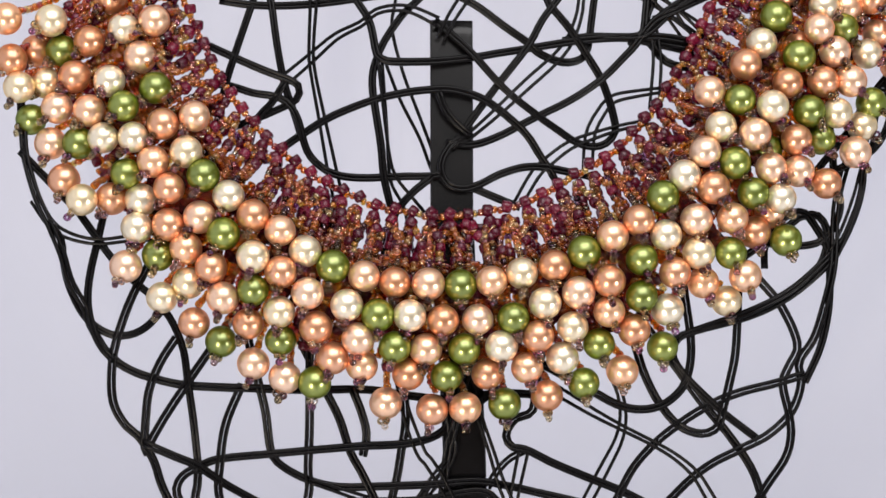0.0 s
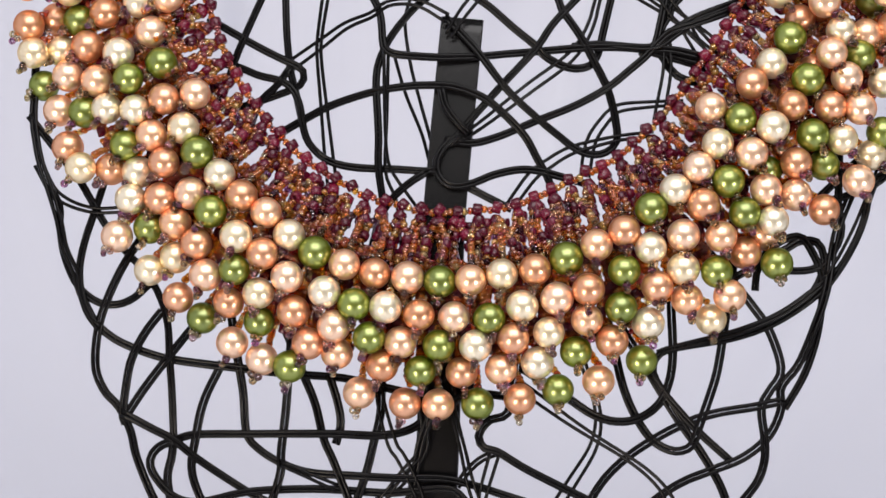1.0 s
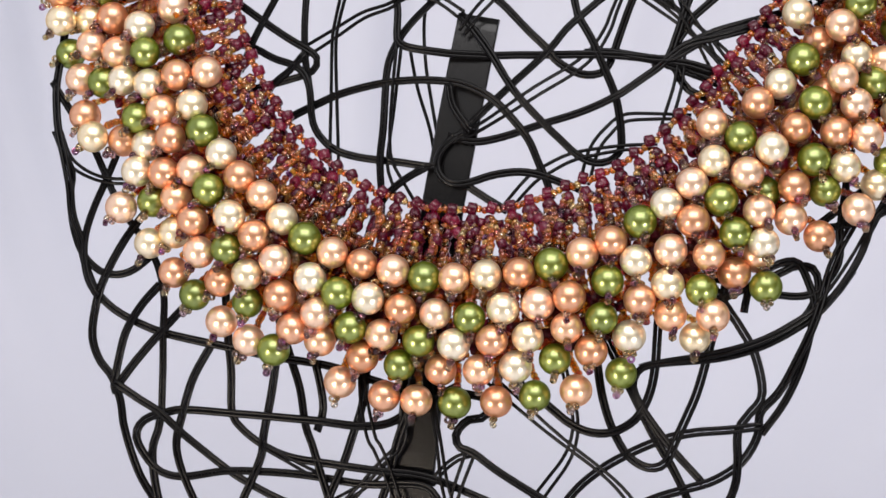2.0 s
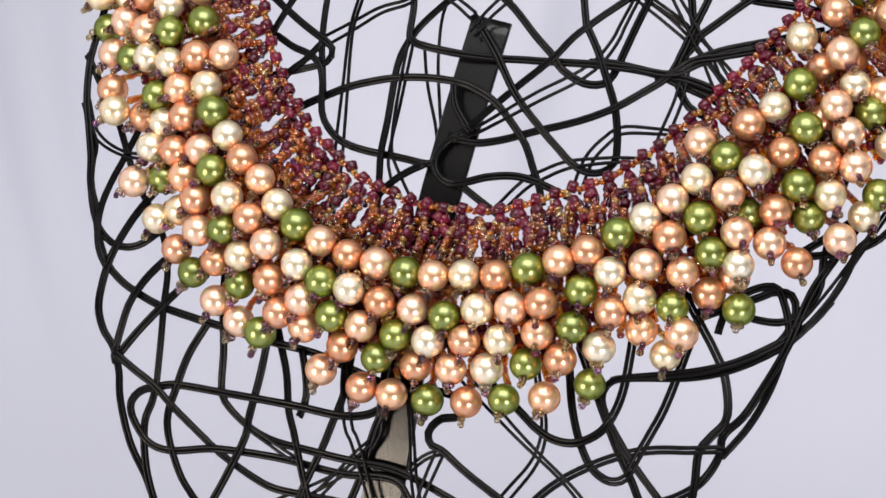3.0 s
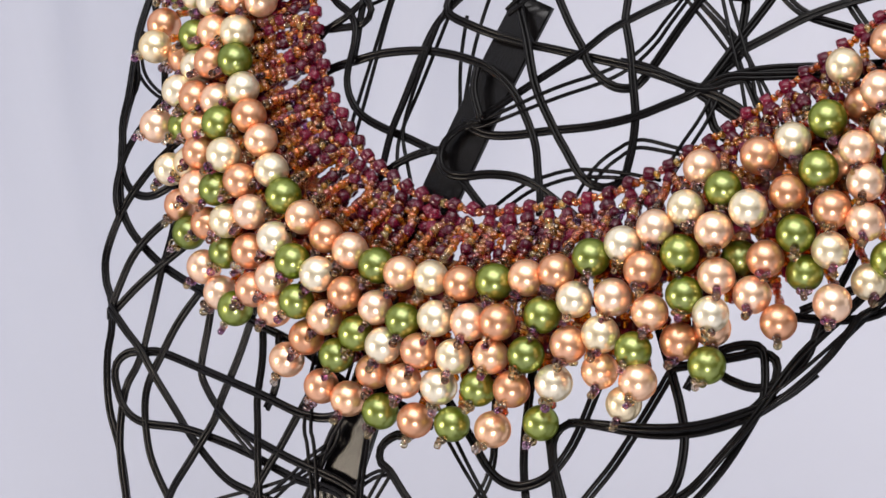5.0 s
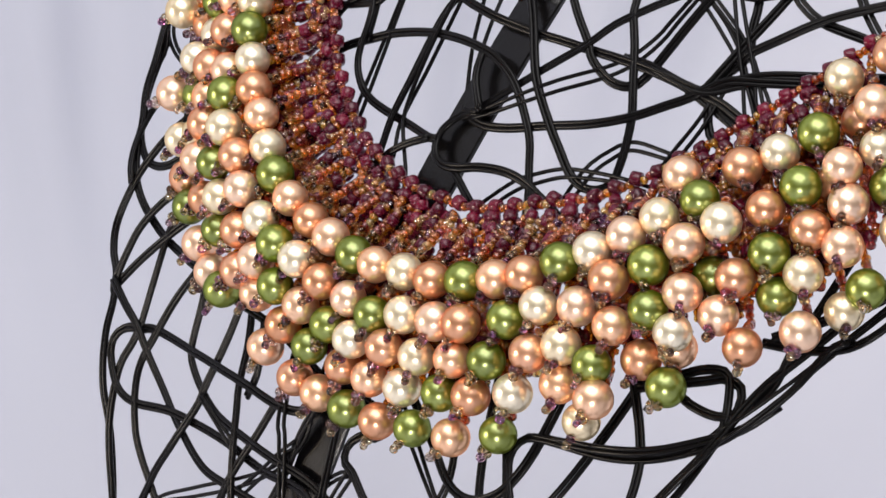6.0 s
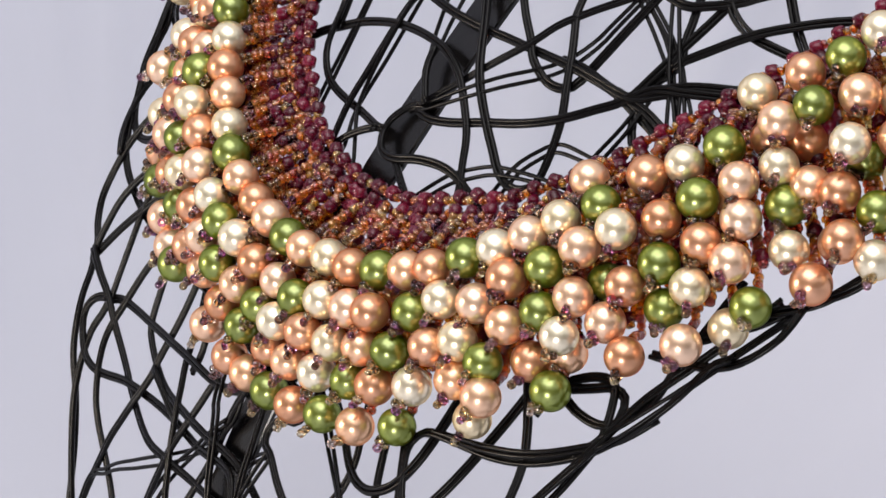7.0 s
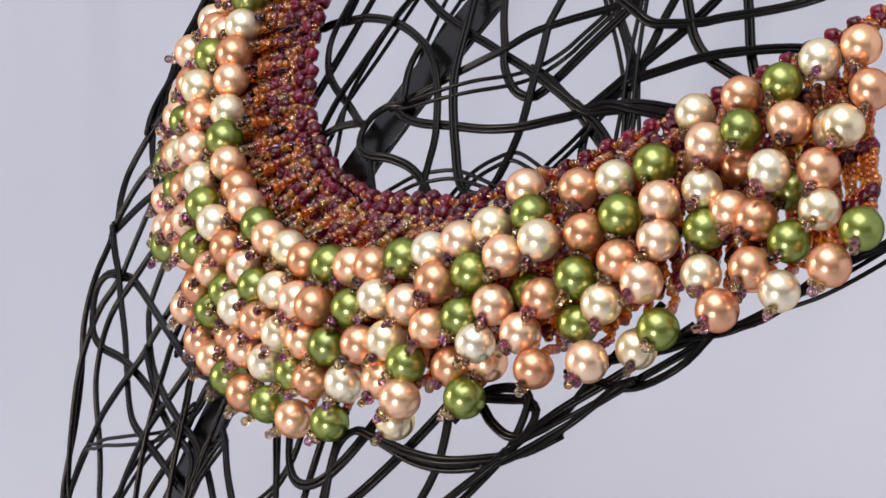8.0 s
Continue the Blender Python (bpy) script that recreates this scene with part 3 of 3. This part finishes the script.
def strand(points, pattern, name="bead_strand"):
    """Seed beads threaded along the points, one mesh for each glass. pattern: w wine, a amber, s smoke, one letter a bead, repeated."""
    pts = [np.array(p) for p in points]
    cum = np.r_[0, np.cumsum([np.linalg.norm(b - a) for a, b in zip(pts, pts[1:])])]
    rnd = random.Random(int(cum[-1] * 1e7) + len(pts))
    arr = np.array(pts)
    place = lambda a: Vector([np.interp(a, cum, arr[:, i]) for i in range(3)])
    made = {"w": ([], []), "a": ([], []), "s": ([], [])}
    a, i = 0.0, 0
    while a < cum[-1]:
        k = pattern[min(i, len(pattern) - 1)]
        r = {"w": 0.00148, "a": 0.00102, "s": 0.00098}[k]
        q = place(a + r * 0.7)
        q += Vector([rnd.uniform(-1.5e-4, 1.5e-4) for _ in range(3)])
        add_bead(*made[k], q - HOME, place(a + 0.001) - place(a), r, rnd, SQUARE if k == "w" else RING)
        a += r * 1.42
        i += 1
    for k, (v, f) in made.items():
        if v:
            part(name, mesh_of(name, v, f, {"w": WINE, "a": AMBER, "s": SMOKE}[k]), necklace, kind="stuff")


def drop(colour, s, d, lift, k):
    """A pearl of the fringe with its closing tip, and the end of the strand that carries it."""
    rnd = random.Random(k)
    where, n = collar(s, d, lift)
    above, _ = collar(s, d - 5, lift - 2.5)
    hang = (where - above).normalized() * 0.75 + Vector((0, 0, -0.55)) + n * 0.36
    hang = (hang + Vector([rnd.uniform(-0.22, 0.22) for _ in range(3)])).normalized()
    ob = part("pearl", PEARL_MESH[colour], necklace, PEARL_LABEL[colour])
    q = (-hang).to_track_quat("Z", "Y")
    ob.matrix_basis = Matrix.Translation(where - HOME) @ q.to_matrix().to_4x4() @ Matrix.Rotation(rnd.uniform(0, 6.28), 4, "Z") @ Matrix.Scale(rnd.uniform(0.97, 1.04), 4)
    part("tip", TIPS[k % len(TIPS)], ob, "three clear smoky seed beads")
    if d > 18:
        start = 10.0
        low = max(2.0, lift - 6)
        strand([collar(s * 0.985, start, 5.5)[0], collar(s * 0.99, start * 0.6 + d * 0.4, 0.4 * low + 3.4)[0], collar(s - 0.5, start * 0.2 + d * 0.8, low)[0], where - hang * 0.0045], "aasaaaaaaaaaaaaaaaaaa")
    else:
        strand([collar(s, max(2.0, d - 11), 4)[0], where - hang * 0.0045], "aaaaaas")


# each drop: pearl colour, way along the neckline, way out from it, height over the chest (millimetres)
TIER_1 = [
    ("p", -82.7, 8.7, 8.1), ("p", -78.6, 15.7, 6.9), ("g", -71.6, 15.5, 8.3), ("p", -63.1, 10.2, 10.2),
    ("b", -42.8, 15.7, 12.4), ("p", -36.9, 14.7, 12.6), ("c", -30.8, 15.7, 12), ("p", -17.9, 15.6, 12.5),
    ("b", -11.5, 15.4, 11.3), ("p", -4.1, 14.8, 11.9), ("g", 2.3, 14.9, 11.5), ("p", 8.8, 15, 12.4),
    ("c", 15.9, 14.4, 11.9), ("b", 21.7, 15.3, 12.4), ("g", 28.9, 15.7, 12.2), ("b", 43.6, 15.8, 13.8),
    ("g", 48.2, 14.8, 14.1), ("c", 53.6, 15.1, 14.6), ("p", 59.2, 15.2, 15.3), ("c", 63.7, 14.9, 15.4),
    ("p", 67.3, 8.2, 13.4), ("g", 70.1, 15.8, 15.1), ("b", 76.8, 13.1, 12.9), ("c", 82, 14.4, 12.2),
    ("g", 88, 15, 12.1), ("c", 93, 6.6, 10.5), ("b", 100, 9, 12.3), ("g", 105.2, 10.5, 12.2),
    ("c", 110.2, 9.8, 12.3), ("p", 115.4, 11.4, 12.4),
]
TIER_2 = [
    ("c", -85.1, 16.7, 6.8), ("b", -65.8, 17.9, 10.3), ("c", -60.1, 16.8, 10.9), ("g", -55.2, 17.2, 11.7),
    ("c", -49, 16.2, 11.7), ("g", -46, 23.4, 13), ("c", -39.3, 23.1, 15.1), ("b", -33.8, 22.4, 13.8),
    ("p", -27.6, 23.7, 14.1), ("g", -24.3, 16, 12.6), ("c", -19.9, 22.7, 13.8), ("g", -14, 23, 14),
    ("c", -7.7, 21.9, 13.7), ("b", -0.8, 22.3, 12.5), ("p", 5, 22.5, 11.5), ("g", 13.4, 23.4, 12.3),
    ("c", 18.7, 22, 12.6), ("p", 24.9, 23, 12.6), ("p", 36.5, 15.9, 12.8), ("g", 41.9, 23.5, 12.6),
    ("c", 46.3, 21.9, 13.8), ("b", 56.9, 22.2, 15.1), ("g", 61.9, 22.7, 14.6), ("p", 67.3, 23.2, 16.2),
    ("c", 73.5, 23.7, 16.9), ("p", 96.2, 17.8, 14.9), ("b", 97.7, 19.1, 5), ("g", 100.6, 18.7, 15.4),
    ("p", 105.7, 20.7, 13.3), ("b", 115.4, 22.1, 12.4),
]
TIER_3 = [
    ("b", -87, 26.2, 5.6), ("c", -78, 25.3, 8.4), ("g", -72, 24.7, 10.2), ("c", -67.4, 26, 9.4),
    ("p", -62.9, 24.8, 9.4), ("b", -58.7, 25.4, 10.1), ("p", -51.6, 24.5, 10.3), ("g", -37.1, 29.2, 13),
    ("c", -31.6, 30.3, 12.6), ("b", -24.3, 29.8, 11.3), ("p", -16.8, 29, 12.6), ("g", -10, 29.1, 12.5),
    ("p", -3.7, 28.8, 10.7), ("g", 2.6, 28.6, 10.3), ("c", 10, 29.1, 11.6), ("b", 17, 28.4, 11.4),
    ("c", 22, 29.2, 10.9), ("p", 30.4, 29.9, 11.4), ("b", 32.2, 24, 14.1), ("b", 45.8, 29.9, 11.9),
    ("c", 49.4, 30.1, 12.1), ("p", 51.5, 24.2, 13.3), ("b", 79.2, 24.7, 14.4), ("g", 84.5, 24.5, 14.3),
    ("p", 90.7, 26.2, 15.4), ("c", 95.2, 25.5, 12.5), ("g", 103.7, 29.4, 5), ("c", 112, 28.1, 13.8),
]
TIER_4 = [
    ("c", -93.3, 33.2, 8.1), ("g", -89.1, 33.8, 2.6), ("b", -83.1, 33.2, 5.1), ("p", -76.3, 33.2, 6.6),
    ("c", -70.3, 32.9, 7.7), ("g", -64.5, 32.1, 7.6), ("c", -61, 32.5, 5.8), ("b", -55.5, 31.2, 9),
    ("p", -50.8, 31.9, 8.7), ("b", -45.1, 31.1, 11.7), ("p", -41, 34.8, 11.1), ("b", -20.2, 34.8, 10.2),
    ("p", -15.4, 34.6, 8.9), ("b", -6.8, 34.7, 8.8), ("g", 0.1, 34.5, 8.4), ("b", 6.1, 34.7, 7),
    ("p", 15, 34.6, 8.5), ("c", 19.6, 34.7, 8), ("g", 39.1, 30.6, 11.7), ("p", 57.2, 30.5, 13.1),
    ("g", 61.6, 30.8, 13.4), ("p", 65.8, 31.3, 13.8), ("b", 73.7, 33.6, 12.4), ("g", 78.8, 33.1, 13.2),
    ("b", 84.6, 33.2, 12.8), ("p", 90.3, 32.8, 13), ("g", 95.2, 32.8, 9.9), ("p", 98.2, 31.7, 10.1),
    ("c", 103.9, 31.3, 15.6), ("b", 108.7, 34.2, 12.6),
]
TIER_5 = [
    ("b", -92.2, 39.8, -0.4), ("c", -86.3, 40.6, 0.7), ("p", -80.4, 40.4, 3.7), ("g", -72.5, 39.1, 4.3),
    ("b", -63.9, 38.3, 3.2), ("c", -59.1, 37.4, 7), ("g", -54.3, 37.8, 5.4), ("c", -47.4, 37.4, 6.8),
    ("b", -35.8, 36.3, 9.6), ("g", -29.8, 35.9, 9), ("g", -22, 41.5, 8.4), ("p", 2.6, 41.9, 4.9),
    ("b", 17.1, 41.7, 6.3), ("g", 21.6, 41.8, 5.8), ("g", 26.4, 35.3, 7.3), ("b", 35.1, 36.3, 8.7),
    ("c", 44.2, 35.9, 8), ("p", 48.5, 35.9, 8.3), ("g", 54.1, 35.7, 11.4), ("p", 54.4, 41.8, 10),
    ("b", 59.6, 36.9, 7.7), ("c", 64, 37.4, 12.7), ("p", 70.2, 38, 10.7), ("g", 78.2, 39.3, 7.9),
    ("c", 82.6, 40, 11.2), ("p", 88.7, 39.9, 12), ("c", 95.2, 41.5, 8.5), ("b", 101.5, 37, 11.1),
    ("c", 108.2, 40.9, 9.8),
]
TIER_6 = [
    ("p", -97.3, 44, 8.1), ("b", -92.3, 46.4, 4.7), ("c", -87.7, 47.2, 4.9), ("g", -82.4, 47.5, -0.8),
    ("p", -76.8, 45.5, 1.2), ("b", -69.8, 46.3, 2.1), ("c", -66.1, 44.8, 6.6), ("p", -57.2, 45.3, 5.8),
    ("c", -50, 44.2, 4.9), ("b", -43.4, 43.6, 5.5), ("g", -38.5, 43.2, 6.7), ("p", -32.8, 43.6, 6.4),
    ("p", -27, 43.2, 6.5), ("p", -10.4, 42, 5.8), ("b", -1.8, 42.3, 5.1), ("g", 9.9, 42, 5.2),
    ("p", 29.8, 43.2, 5), ("g", 41.7, 42.7, 4.4), ("c", 50.6, 42.7, 4.1), ("g", 62.1, 44.2, 7.1),
    ("b", 73.2, 45.7, 8.7), ("p", 80.8, 48.7, 7.8), ("c", 86.4, 47.8, 4.2), ("g", 90.1, 47.4, 6.3),
    ("b", 97.4, 49.6, 6.6), ("b", 101.7, 47.7, 11.1), ("c", 104.2, 52.9, 7.5), ("g", 105, 44.5, 9.4),
    ("b", 109.7, 54.1, 8.8), ("g", 113.6, 51.6, 11.1),
]

count = 0
for tier in (TIER_1, TIER_2, TIER_3, TIER_4, TIER_5, TIER_6):
    for colour, s, d, lift in tier:
        count += 1
        drop(colour, s, d, lift, count)


# the chain along the neckline: a wine bead, then two amber ones
one_wine, one_amber = ([], []), ([], [])
add_bead(*one_wine, Vector(), Vector((0, 0, 1)), 0.00155, random.Random(1), SQUARE)
add_bead(*one_amber, Vector(), Vector((0, 0, 1)), 0.00105, random.Random(2))
WINE_MESH, AMBER_MESH = mesh_of("seed_bead", *one_wine, WINE), mesh_of("seed_bead", *one_amber, AMBER)
rnd = random.Random(5)
s, i = -MIDDLE + 2, 0
NODES = []
while s < run[-1] - MIDDLE - 2:
    wine = i % 3 == 0
    r = 1.55 if wine else 1.05
    here, n = collar(s + r * 0.7, rnd.uniform(-0.3, 0.3) - (0.4 if wine else 0), 3.2 + rnd.uniform(-0.3, 0.3))
    ahead, _ = collar(s + r * 0.7 + 1, -0.1, 3.2)
    ob = part("seed_bead", WINE_MESH if wine else AMBER_MESH, necklace)
    ob.matrix_basis = Matrix.Translation(here - HOME) @ (ahead - here).to_track_quat("Z", "Y").to_matrix().to_4x4() @ Matrix.Rotation(rnd.uniform(0, 6), 4, "Z")
    if wine:
        NODES.append(s + r * 0.7)
    s += r * 1.42 / max(1.0, (ahead - here).length * 1000)
    i += 1

# the net below the chain
def wobble(points, amount):
    """A finer line through the points that strays a little to both sides."""
    fine = []
    for i in range(len(points) - 1):
        for t in np.linspace(0, 1, 5)[:-1]:
            fine.append(points[i].lerp(points[i + 1], t) + Vector([rnd.uniform(-amount, amount) for _ in range(3)]))
    return fine + [points[-1]]


for s, after in zip(NODES, NODES[1:]):
    lean, meet = rnd.uniform(-1.0, 1.0), (s + after) / 2 + rnd.uniform(-0.5, 0.5)
    deep, high = 6.5 + rnd.uniform(-1.2, 1.2), 5.2 + rnd.uniform(-0.6, 0.8)
    knot = collar(meet, deep, high)[0]
    strand(wobble([collar(s, 1.4, 3.2)[0], knot], 0.0003), rnd.choice(("waaa", "aaaa", "waws")))
    strand(wobble([collar(after, 1.4, 3.2)[0], knot], 0.0003), rnd.choice(("aaas", "aaaa", "wasa")))
    strand(wobble([knot, collar(meet + lean, 11, 7.2)[0], collar(meet + 1.6 * lean, 15.5, 9.2)[0]], 0.0004), rnd.choice(("waaasaa", "awasaaa", "wsaaasa")))
    if rnd.random() < 0.75:
        strand(wobble([collar(s, 1.6, 2.6)[0], collar(s - lean, 8, 4.6 + rnd.uniform(-0.8, 0.8))[0], collar(s - 1.5 * lean, 15.0, 7.4)[0]], 0.0004), rnd.choice(("wawasaaaaas", "wwaaawaasaa", "waasaawaaaa")))

# a darker second layer of the net, close to the bust
for s in np.arange(-84, 92, 4.4):
    lean = rnd.uniform(-1.6, 1.6)
    strand(wobble([collar(s, 2.2, 1.6)[0], collar(s + lean, 8, 2.6 + rnd.uniform(-0.5, 0.5))[0], collar(s + 1.5 * lean, 15.5, 4.2)[0]], 0.0004), rnd.choice(("wwawwwaawwa", "awwawwwaawa", "wawwawwwaaw")))

# the lower layer of strands under the pearls
DROPS = np.array([(s, d, lift) for tier in (TIER_1, TIER_2, TIER_3, TIER_4, TIER_5, TIER_6) for _, s, d, lift in tier])


def under(s, d):
    """How high the lower layer lies, from the pearls round about."""
    w = np.exp(-((DROPS[:, 0] - s) ** 2 + (DROPS[:, 1] - d) ** 2) / 72.0) + 1e-9
    return max(1.8, float((w * DROPS[:, 2]).sum() / w.sum()) - 6.3)


s = DROPS[:, 0].min() + 2
while s < DROPS[:, 0].max() - 1:
    near = DROPS[np.abs(DROPS[:, 0] - s) < 5]
    deep = near[:, 1].max() - 8 - rnd.uniform(0, 3) if len(near) else 0
    if deep > 16:
        line_up = [collar(s + rnd.uniform(-0.6, 0.6), d, under(s, d) + rnd.uniform(-1.2, 0.2))[0] for d in np.linspace(11, deep, 6)]
        strand(wobble(line_up, 0.0005), rnd.choice(("aaawaaaawaaaaaawaaaaa", "aaaaawaaaaaawaaaaaawa")))
    s += 1.3 if abs(s) < 62 else 1.15

# pearls half hidden in the lower layer, towards both shoulders
placed = [collar(s, d, lift)[0] for s, d, lift in DROPS]
for s in np.arange(-92, 112, 4.0):
    if abs(s) < 58:
        continue
    near = DROPS[np.abs(DROPS[:, 0] - s) < 6]
    for d in np.arange(16, near[:, 1].max() - 7 if len(near) else 0, 6.5):
        a, b = s + rnd.uniform(-1.5, 1.5), d + rnd.uniform(-2, 2)
        high = under(a, b) + 1.0
        where = collar(a, b, high)[0]
        if min((where - q).length for q in placed) > 0.0074:
            placed.append(where)
            count += 1
            drop(rnd.choice("cpbbg"), a, b, high, count)
